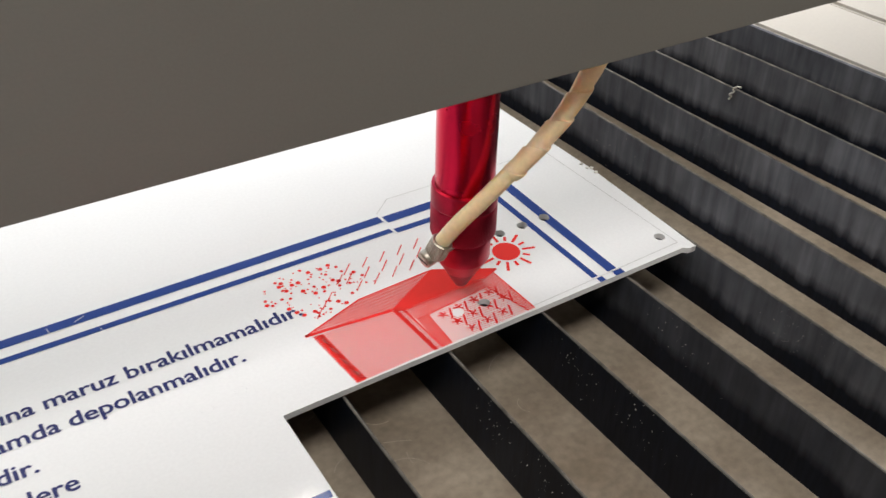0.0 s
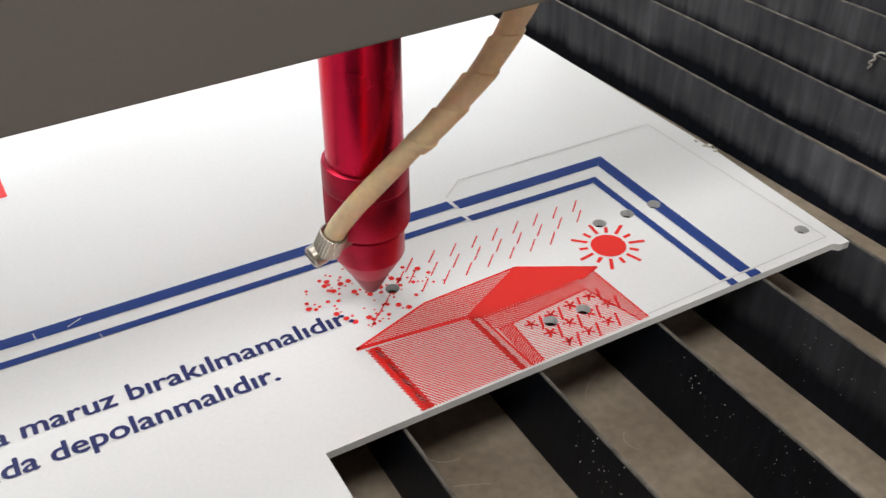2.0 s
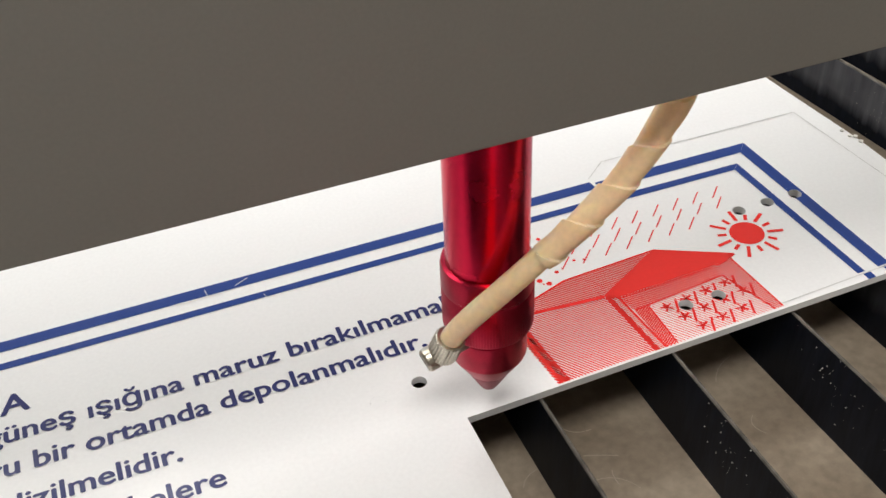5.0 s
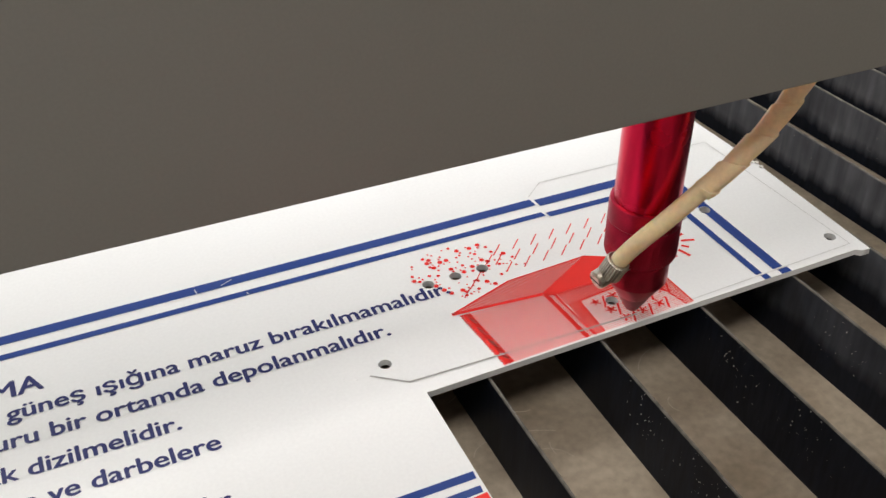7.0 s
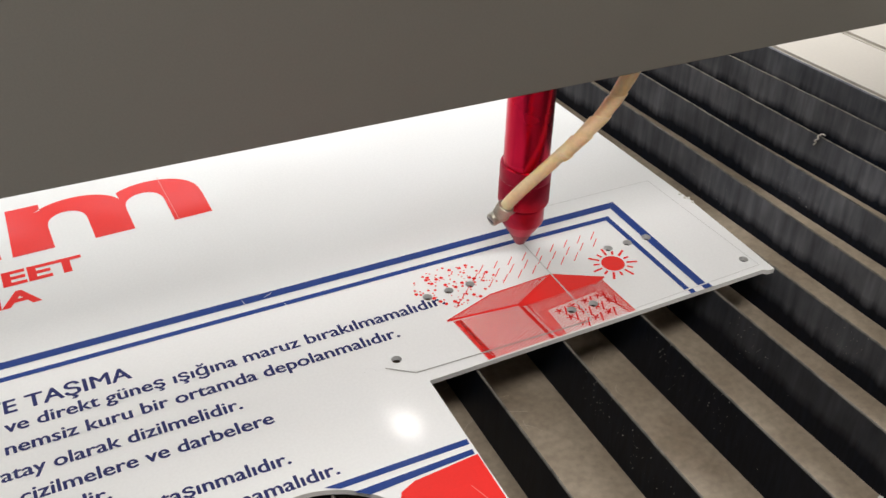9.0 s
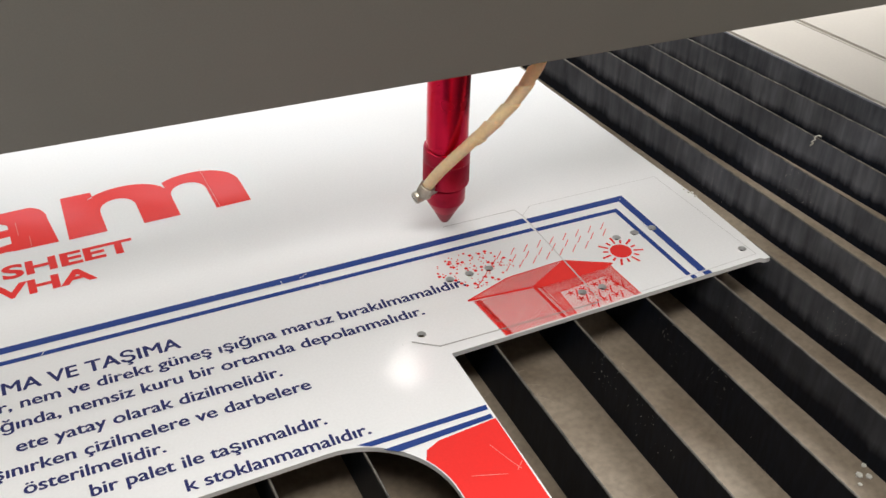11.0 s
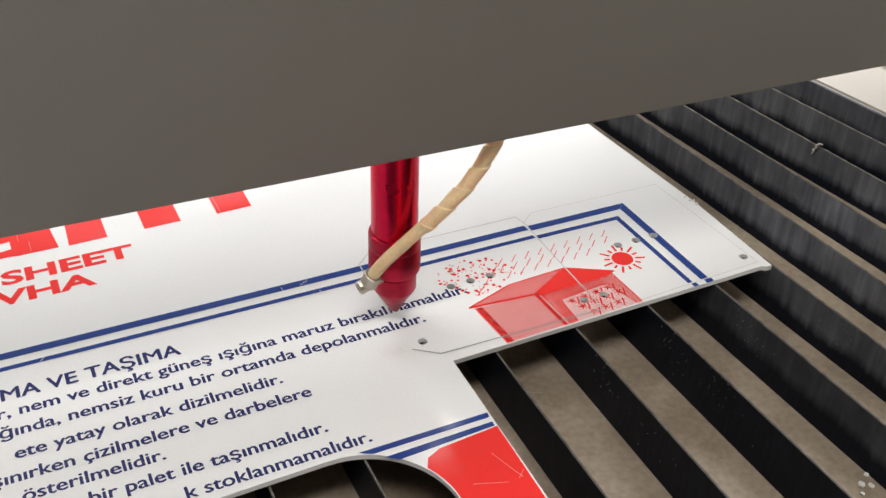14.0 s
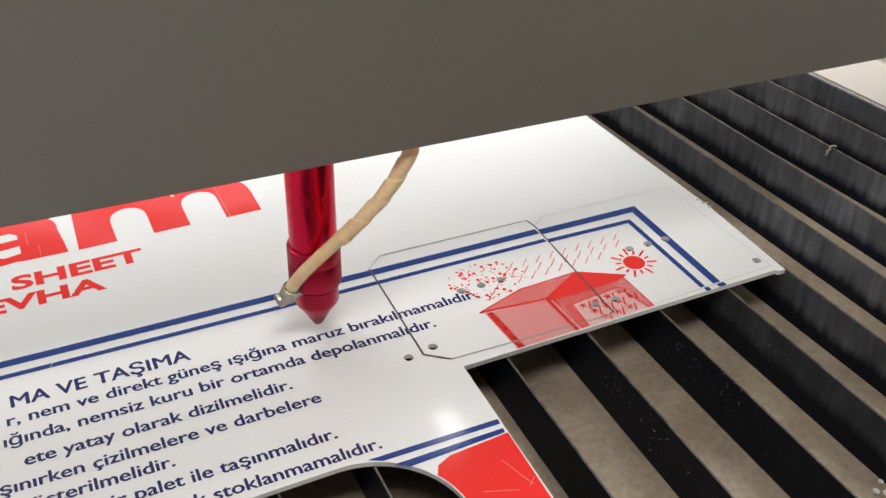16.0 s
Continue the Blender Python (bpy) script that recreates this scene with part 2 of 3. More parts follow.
def plate(name, loops, z, material, parent, label="", thick=0.0):
    me = outline(name, loops, thick)
    me.materials.append(material)
    ob = new(name, me)
    ob.location.z = z
    ob.parent = parent
    if label:
        ob["label"] = label
    return ob


def ring(cx, cy, r, n=28):
    return [(cx + r * math.cos(2 * math.pi * i / n), cy + r * math.sin(2 * math.pi * i / n)) for i in range(n)]


# ---- the room ----
R = 3.0


def room():
    floor = link("floor", boxed(-R, R, -R, R, -0.95, -0.85), CONCRETE)
    tagged(floor, "grey concrete workshop floor", "floor", kind="structure")
    ceil = link("ceiling", boxed(-R, R, -R, R, 2.2, 2.3), PLASTER)
    tagged(ceil, "plain painted workshop ceiling", "ceiling", kind="structure")
    for name, b in (("wall_south", (-R, R, -R - 0.1, -R, -0.85, 2.2)), ("wall_west", (-R - 0.1, -R, -R, R, -0.85, 2.2)), ("wall_east", (R, R + 0.1, -R, R, -0.85, 2.2))):
        tagged(link(name, boxed(*b), PLASTER), "plain painted workshop wall", "wall", kind="structure")
    bm = boxed(-R, -0.5, R, R + 0.1, -0.85, 2.2)
    box(bm, 1.9, R, R, R + 0.1, -0.85, 2.2)
    box(bm, -0.5, 1.9, R, R + 0.1, -0.85, 0.45)
    box(bm, -0.5, 1.9, R, R + 0.1, 1.85, 2.2)
    tagged(link("wall_north", bm, PLASTER), "painted workshop wall with a wide window opening", "wall", kind="structure")


room()


# unseen fixture, added where an overhead lamp hangs; its diffuser does not glow
def ceiling_light(x, y, w, d):
    light = tagged(new("ceiling_light"), "flat white ceiling panel, unseen, added at an overhead lamp", "light", "ceiling lights")
    light.location = (x, y, 2.14)
    bm = bmesh.new()
    for b in ((-w / 2 - 0.03, w / 2 + 0.03, -d / 2 - 0.03, -d / 2), (-w / 2 - 0.03, w / 2 + 0.03, d / 2, d / 2 + 0.03), (-w / 2 - 0.03, -w / 2, -d / 2, d / 2), (w / 2, w / 2 + 0.03, -d / 2, d / 2)):
        box(bm, *b, 0.0, 0.06)
    part("frame", bm, CREAM, light)
    part("diffuser", boxed(-w / 2 + 0.002, w / 2 - 0.002, -d / 2 + 0.002, d / 2 - 0.002, 0.02, 0.05), CREAM, light)


for px, py, _ in PANELS:
    ceiling_light(px, py, 1.2, 0.8)
ceiling_light(-0.4, -0.90, 1.2, 0.6)

# ---- machine bed ----
TOP = -0.0034          # height of the blades' upper edges
TRAY_Z = -0.0395
BLADES = [(-0.1395 - 0.0472 * k, -0.2) for k in range(9, 0, -1)] + [(-0.1395, -0.2), (-0.0898, 0.6), (-0.0426, 2.3), (0.0043, 3.6), (0.0473, 4.9), (0.0922, 5.5), (0.1369, 6.8), (0.1820, 8.7), (0.2258, 10.6)]  # x at y = -0.05, turn


def blade_x(k, y):
    """Where the blade k lies at a given y."""
    x, turn = BLADES[k]
    return x - math.tan(radians(turn)) * (y + 0.05)


def machine_bed():
    bm, rows = bmesh.new(), []
    for x, z in ((-0.7, TRAY_Z), (0.02, TRAY_Z), (0.085, TRAY_Z + 0.0065), (0.36, TRAY_Z + 0.0085)):
        rows.append([bm.verts.new((x, y, z - d)) for y, d in ((-0.62, 0), (0.8, 0), (0.8, 0.004), (-0.62, 0.004))])
    for a, b in zip(rows, rows[1:]):
        for k in range(4):
            bm.faces.new((a[k], b[k], b[(k + 1) % 4], a[(k + 1) % 4]))
    bm.faces.new(rows[0])
    bm.faces.new(rows[-1][::-1])
    bmesh.ops.recalc_face_normals(bm, faces=bm.faces)
    tagged(link("tray", bm, TRAY), "dusty brownish-grey metal tray under the cutting blades", "tray", kind="structure")
    bed = tagged(new("machine_frame"), "cream painted metal frame round the cutting bed", "machine frame", kind="structure")
    skew = Matrix.Translation((0.2445, 0.03, 0)) @ Matrix.Rotation(radians(10.8), 4, "Z")
    rail = part("side_rail", boxed(0.0, 0.0635, -0.62, 0.72, -0.12, 0.0, bevel=0.002), CREAM, bed)
    panel = part("side_panel", boxed(0.0665, 0.9, -0.62, 0.72, -0.12, 0.0, bevel=0.002), CREAM, bed)
    # dark plate over the rail's side, in the blade steel with its painted light
    liner = part("liner", boxed(-0.0030, -0.0006, -0.61, 0.71, TRAY_Z, -0.0012), SLAT, bed, "dark inner wall of the bed")
    for ob in (rail, panel, liner):
        ob.data.transform(skew)
    part("side_rail", boxed(-0.76, -0.7, -0.7, 0.9, -0.12, -0.004, bevel=0.002), CREAM, bed)
    part("end_rail", boxed(-0.7, 0.246, 0.8, 0.9, -0.12, -0.004, bevel=0.002), CREAM, bed)
    part("end_rail", boxed(-0.7, 0.246, -0.7, -0.62, -0.12, -0.004, bevel=0.002), CREAM, bed)
    part("cabinet", boxed(-0.72, 1.05, -0.66, 0.86, -0.85, -0.122, bevel=0.004), CREAM, bed)


machine_bed()


def blade():
    """One upright cutting-bed blade, its upper edge at height 0."""
    root = tagged(new("bed_blade"), "dark stained upright metal blade of the cutting bed", "blade", "blades of the cutting bed")
    h = TOP - TRAY_Z
    bm = bmesh.new()
    n = 90
    rows = []
    for i in range(n + 1):
        y = -0.61 + 1.40 * i / n
        w = 0.0004 * noise.noise((y * 7, 3.1, 0.0))
        rows.append([bm.verts.new((x + w, y, z)) for x, z in ((-0.0007, -h), (-0.0007, -0.0006), (0.0007, -0.0006), (0.0007, -h))])
    for a, b in zip(rows, rows[1:]):
        for k in range(3):
            bm.faces.new((a[k], b[k], b[k + 1], a[k + 1]))
    bm.faces.new(rows[0])
    bm.faces.new(rows[-1][::-1])
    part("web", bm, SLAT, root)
    bm = bmesh.new()
    rows = []
    rnd = random.Random(4)
    for i in range(n * 2 + 1):
        y = -0.61 + 1.40 * i / (n * 2)
        w = 0.0004 * noise.noise((y * 7, 3.1, 0.0))
        dz = -0.0002 * rnd.random()
        rows.append([bm.verts.new((x + w, y, z)) for x, z in ((-0.00072, -0.0007), (-0.0003, dz), (0.0003, dz), (0.00072, -0.0007))])
    for a, b in zip(rows, rows[1:]):
        for k in range(3):
            bm.faces.new((a[k], b[k], b[k + 1], a[k + 1]))
    part("edge", bm, SLAT_EDGE, root, "bare pale upper edge")
    return root


def blades():
    first = blade()
    for k, (x, turn) in enumerate(BLADES):
        m = pose(x, -0.05, TOP, 0, 0, turn)
        if k == 0:
            first.matrix_basis = m
        else:
            copy_thing(first, m)


blades()

# ---- the printed sheet ----
THICK = 0.003
INK = 0.00016          # how far the print lies over the film
HOLE_R = 0.0026
OLD_HOLES = [(0.0357, -0.0800), (-0.0622, -0.0762), (-0.0151, -0.0391), (-0.0279, -0.0388), (-0.0023, -0.0394)]
NEW_HOLES = [((-0.0753, -0.0756), 1.05), ((-0.1140, -0.0335), 1.65), ((-0.1267, -0.0333), 2.55), ((-0.1395, -0.0335), 3.1), ((-0.1745, -0.0700), 3.85), ((-0.1899, -0.0725), 15.35)]
HOLES = OLD_HOLES + [h for h, _ in NEW_HOLES]


def sheet_outline():
    cx, cy, r = -0.252, -0.177, 0.0475
    arc = [(cx + r * math.sin(radians(a)), cy + r * math.cos(radians(a))) for a in range(0, 91, 6)]
    window = [(-0.42, cy + r)] + arc + [(cx + r, -0.42), (-0.42, -0.42)]
    outer = [(0.0458, -0.0943), (0.0415, -0.0940), (0.0396, -0.0922), (-0.1662, -0.0908), (-0.1700, -0.50), (-0.69, -0.50), (-0.69, 0.46), (0.010, 0.46), (0.0268, 0.179), (0.0442, -0.019)]
    return [outer, window] + [ring(x, y, HOLE_R, 24) for x, y in HOLES]


sheet = tagged(new("plastic_sheet"), "white film-covered plastic sheet with blue and red print, partly cut", "plastic sheet")
plate("board", sheet_outline(), -THICK / 2, WHITE, sheet, thick=THICK)


def spans(p, d, poly):
    """Where the line p + s d runs inside a polygon and outside the holes, as pairs of s."""
    hits = []
    for (x0, y0), (x1, y1) in zip(poly, poly[1:] + poly[:1]):
        ex, ey = x1 - x0, y1 - y0
        det = d[0] * -ey + d[1] * ex
        if abs(det) < 1e-12:
            continue
        rx, ry = x0 - p[0], y0 - p[1]
        s = (rx * -ey + ry * ex) / det
        u = (d[0] * ry - d[1] * rx) / det
        if 0 <= u < 1:
            hits.append(s)
    hits.sort()
    out = list(zip(hits[::2], hits[1::2]))
    for hx, hy in HOLES:
        m = (hx - p[0]) * d[0] + (hy - p[1]) * d[1]
        off = (hx - p[0]) * -d[1] + (hy - p[1]) * d[0]
        if abs(off) < HOLE_R:
            half = math.sqrt(HOLE_R ** 2 - off ** 2)
            cut = []
            for a, b in out:
                if b <= m - half or a >= m + half:
                    cut.append((a, b))
                    continue
                if a < m - half:
                    cut.append((a, m - half))
                if b > m + half:
                    cut.append((m + half, b))
            out = cut
    return out


def hatch(bm, poly, angle, pitch, cover=1.0, level=INK):
    """Fills a polygon with printed lines; cover 1 makes it solid. Holes stay open."""
    a = radians(angle)
    d, n = (math.cos(a), math.sin(a)), (-math.sin(a), math.cos(a))
    offs = [x * n[0] + y * n[1] for x, y in poly]
    k0, k1 = math.floor(min(offs) / pitch), math.ceil(max(offs) / pitch)
    w = pitch * cover / 2
    for k in range(k0, k1 + 1):
        o = (k + 0.5) * pitch
        p = (n[0] * o, n[1] * o)
        for s0, s1 in spans(p, d, poly):
            if s1 - s0 > 0.00005:
                bm.faces.new([bm.verts.new((p[0] + d[0] * s + n[0] * q, p[1] + d[1] * s + n[1] * q, level)) for s, q in ((s0, -w), (s1, -w), (s1, w), (s0, w))])


def bar(x0, y0, x1, y1, w):
    d = Vector((x1 - x0, y1 - y0)).normalized() * (w / 2)
    return [(x0 + d.y, y0 - d.x), (x1 + d.y, y1 - d.x), (x1 - d.y, y1 + d.x), (x0 - d.y, y0 + d.x)]


def solid(name, polys, material, label="", angle=0.0, pitch=0.0004, level=INK):
    bm = bmesh.new()
    for poly in polys:
        xs, ys = [p[0] for p in poly], [p[1] for p in poly]
        if any(min(xs) - HOLE_R < x < max(xs) + HOLE_R and min(ys) - HOLE_R < y < max(ys) + HOLE_R for x, y in HOLES):
            hatch(bm, poly, angle, pitch, 1.0, level)
        else:
            bm.faces.new([bm.verts.new((x, y, level)) for x, y in poly])
    return part(name, bm, material, sheet, label)


def border():
    for name, o, w in (("outer_border", 0.0, 0.0052), ("inner_border", 0.0111, 0.0033)):
        xr = -o * 0.98
        def left(x, q):
            return 0.0025 - 0.032 * (x + 0.07) - q
        runs = [[(-0.60, left(-0.60, o)), (-0.0712, left(-0.0712, o)), (-0.0705, left(-0.0705, o + w)), (-0.60, left(-0.60, o + w))]]
        k = -0.0014
        runs.append([(-0.0695, k - o + 0.0027), (xr, k - o), (xr - w, k - o - w), (-0.0690, k - o - w + 0.0024)])
        runs.append([(xr, k - o), (xr + 0.0030, -0.0880), (xr - w * 0.98 + 0.0030, -0.0880), (xr - w, k - o - w)])
        runs.append([(xr + 0.0045, -0.0888), (xr + 0.0046, -0.0920), (xr - w * 0.98 + 0.0046, -0.0920), (xr - w * 0.98 + 0.0045, -0.0888)])
        solid(name, runs, BLUE, "printed blue border stripe", pitch=0.00035)
    solid("lower_border", [[(-0.237, -0.1306), (-0.1675, -0.1322), (-0.1678, -0.1356), (-0.2305, -0.1342)]], BLUE, "printed blue border stripe")
    solid("lower_border", [[(-0.2262, -0.1384), (-0.1680, -0.1388), (-0.1683, -0.1418), (-0.2200, -0.1428)]], BLUE, "printed blue border stripe")


border()


def text_mesh(words, bold=0.0, spread=0.024):
    """Letters as a flat mesh, their strokes widened by bold, or made bolder by slightly shifted copies."""
    cu = bpy.data.curves.new("words", "FONT")
    cu.body, cu.size, cu.fill_mode, cu.resolution_u, cu.offset = words, 1.0, "FRONT", 4, bold
    cu.dimensions = "2D"
    me = mesh_of(new("words", cu))
    if bold:
        return me
    bm = bmesh.new()
    for i, (dx, dy) in enumerate(((0, 0), (spread, 0), (-spread, 0), (0, spread * 0.7), (0, -spread * 0.7))):
        n = len(bm.verts)
        bm.from_mesh(me)
        bm.verts.ensure_lookup_table()
        for v in bm.verts[n:]:
            v.co += Vector((dx, dy, 0.00002 * i))
    bm.to_mesh(me)
    bm.free()
    return me


def words_on_sheet(name, words, right, base, xs, ys, material, turn=-1.2, label="", bold=0.0):
    me = text_mesh(words, bold)
    me.materials.append(material)
    far = max(v.co.x for v in me.vertices)
    m = Matrix.Translation((right, base, INK)) @ Matrix.Rotation(radians(turn), 4, "Z") @ Matrix.Diagonal((xs, ys, 1, 1)) @ Matrix.Translation((-far, 0, 0))
    me.transform(m)
    ob = new(name, me)
    ob.parent = sheet
    if label:
        ob["label"] = label
    return ob


def split_letters(ob, name, label):
    """Gives every letter of a word a mesh of its own."""
    bm = bmesh.new()
    bm.from_mesh(ob.data)
    material = ob.data.materials[0]
    left = set(bm.verts)
    while left:
        todo, seen = [left.pop()], set()
        while todo:
            v = todo.pop()
            seen.add(v)
            for e in v.link_edges:
                w = e.other_vert(v)
                if w in left:
                    left.discard(w)
                    todo.append(w)
        one = bmesh.new()
        twin = {v: one.verts.new(v.co) for v in seen}
        for f in {f for v in seen for f in v.link_faces}:
            one.faces.new([twin[v] for v in f.verts])
        part(name, one, material, sheet, label)
    bm.free()
    bpy.data.objects.remove(ob)


def caption():
    probe = text_mesh("nem ve direkt güneş ışığına maruz bırakılmamalıdır.")
    wide = max(v.co.x for v in probe.vertices) - min(v.co.x for v in probe.vertices)
    bpy.data.meshes.remove(probe)
    xs, ys = 0.2468 / wide, 0.0108
    for words, right, base in (
        ("r, nem ve direkt güneş ışığına maruz bırakılmamalıdır.", -0.1330, -0.0424),
        ("ığında, nemsiz kuru bir ortamda depolanmalıdır.", -0.1655, -0.0557),
        ("ete yatay olarak dizilmelidir.", -0.2535, -0.0695),
        ("şınırken çizilmelere ve darbelere", -0.2430, -0.0846),
        ("österilmelidir.", -0.3210, -0.0962),
        ("bir palet ile taşınmalıdır.", -0.2445, -0.1112),
        ("k stoklanmamalıdır.", -0.2272, -0.1262),
    ):
        words_on_sheet("text_line", words, right, base, xs, ys, NAVY, label="printed dark blue text line")
    words_on_sheet("heading", "MA VE TAŞIMA", -0.2955, -0.0265, xs * 1.16, 0.0127, NAVY, label="printed dark blue heading")
    for words, right, base in (("SHEET", -0.2985, 0.0703), ("EVHA", -0.3240, 0.0523)):
        word = words_on_sheet("red_word", words, right, base, 0.0268, 0.0176, RED, bold=0.035)
        split_letters(word, "red_letter", "printed bold red letter")


caption()


def big_mark():
    """The large red shapes: three upright blocks under two arches, and a block with a bowl."""
    lo, hi = 0.0945, 0.1415
    left, mid, end = (-0.3322, -0.3094), (-0.2871, -0.2646), (-0.2419, -0.2196)
    loops = [(left[0], lo + 0.0012), (left[1], lo + 0.0008)]

    def arch(a, b, base, height, n=18):
        return [((a + b) / 2 - (b - a) / 2 * math.cos(math.pi * i / n), base + height * math.sin(math.pi * i / n) ** 0.75) for i in range(n + 1)]
    loops += arch(left[1], mid[0], lo + 0.020, 0.0135)
    loops += [(mid[0], lo), (mid[1], lo - 0.0005)]
    loops += arch(mid[1], end[0], lo + 0.020, 0.0135)
    loops += [(end[0], lo - 0.002), (end[1], lo - 0.0022)]
    q = arch(mid[0] + 0.010, end[1], lo + 0.019, hi - lo - 0.0215)
    loops += q[::-1][:-5]
    q = arch(left[1] - 0.012, mid[1], lo + 0.022, hi - lo - 0.0225)
    loops += q[::-1][2:-4]
    loops += [(left[1] - 0.0015, hi - 0.006), (left[1] - 0.0015, hi + 0.0005), (left[0] + 0.0025, hi + 0.001)]
    plate("red_arch", [loops], INK, RED, sheet, "large printed red double arch")
    ox, top = -0.3380, 0.1400
    body = [(ox, 0.0965), (ox - 0.0025, 0.1240)] + [(ox - 0.013 + 0.011 * math.cos(radians(a)), 0.1240 + 0.0165 * math.sin(radians(a))) for a in range(15, 91, 15)]
    body += [(ox - 0.045, top + 0.0006), (ox - 0.060, 0.134), (ox - 0.060, 0.128), (ox - 0.030, 0.1295), (ox - 0.026, 0.126), (ox - 0.026, 0.1215), (ox - 0.050, 0.1205), (ox - 0.064, 0.114), (ox - 0.064, 0.103), (ox - 0.052, 0.0965), (ox - 0.030, 0.0985), (ox - 0.024, 0.0975)]
    hole = [(ox - 0.026, 0.1140), (ox - 0.040, 0.1130), (ox - 0.042, 0.1085), (ox - 0.036, 0.1045), (ox - 0.026, 0.1060)]
    plate("red_bowl", [body, hole], INK, RED, sheet, "large printed red bowl shape")
    cx, cy, r = -0.252, -0.177, 0.0475
    curve = [(cx + (r + 0.0006) * math.sin(radians(a)), cy + (r + 0.0006) * math.cos(radians(a))) for a in range(90, 58, -6)]
    plate("red_panel", [[(-0.1703, -0.30), (-0.1672, -0.1424), (-0.1997, -0.1442), (-0.2075, -0.1475)] + curve[::-1] + [(cx + r + 0.0006, -0.30)]], INK, RED, sheet, "printed red panel beside the rounded opening")


big_mark()


def sun_mark():
    cx, cy = -0.0333, -0.0517
    polys = [ring(cx, cy, 0.0066, 30)]
    for i in range(14):
        a = 2 * math.pi * (i + 0.3) / 14
        r0, r1 = 0.0078, 0.0140 if i % 2 else 0.0112
        polys.append(bar(cx + r0 * math.cos(a), cy + r0 * math.sin(a), cx + r1 * math.cos(a), cy + r1 * math.sin(a), 0.0014))
    disc = solid("sun_disc", polys[:1], RED, "printed red sun disc", pitch=0.00035)
    for p in polys[1:]:
        solid("sun_ray", [p], RED, pitch=0.00035)


sun_mark()


def rain_and_hail():
    rnd = random.Random(11)
    polys = []
    for row in range(3):
        for k in range(9 - row // 2):
            x = -0.0268 - 0.0091 * k - 0.0024 * row - (0.005 if row == 2 else 0)
            y = -0.0222 - 0.0064 * row + 0.0003 * rnd.random()
            ln = 0.0054 + 0.0007 * rnd.random()
            if row == 2 and k == 0:
                continue
            polys.append(bar(x, y, x - ln, y - ln * 0.98, 0.0005))
    for k in range(5):
        x, y = -0.106 - 0.0046 * k, -0.0270 - 0.0040 * k
        polys.append(bar(x, y, x - 0.005, y - 0.005, 0.0005))
    for p in polys:
        solid("rain_stroke", [p], RED, "printed thin red slanting stroke", 44.4, 0.0002)
    bm = bmesh.new()
    made = []
    field = [(-0.1452, -0.0284), (-0.1410, -0.0183), (-0.1275, -0.0125), (-0.1070, -0.0170), (-0.0950, -0.0385), (-0.1030, -0.0430), (-0.1290, -0.0490)]
    while len(made) < 100:
        x, y = rnd.uniform(-0.146, -0.094), rnd.uniform(-0.050, -0.012)
        if not any(a <= x <= b for a, b in spans((0, y), (1, 0), field)):
            continue
        if all((x - a) ** 2 + (y - b) ** 2 > 0.0016 ** 2 for a, b in made):
            made.append((x, y))
            hatch(bm, ring(x, y, rnd.choice((0.0004, 0.0005, 0.0006, 0.0008, 0.0011)), 12), 20, 0.0002)
    tagged(part("hail_mark", bm, RED, sheet, "printed scattered red dots"), kind="stuff")


rain_and_hail()


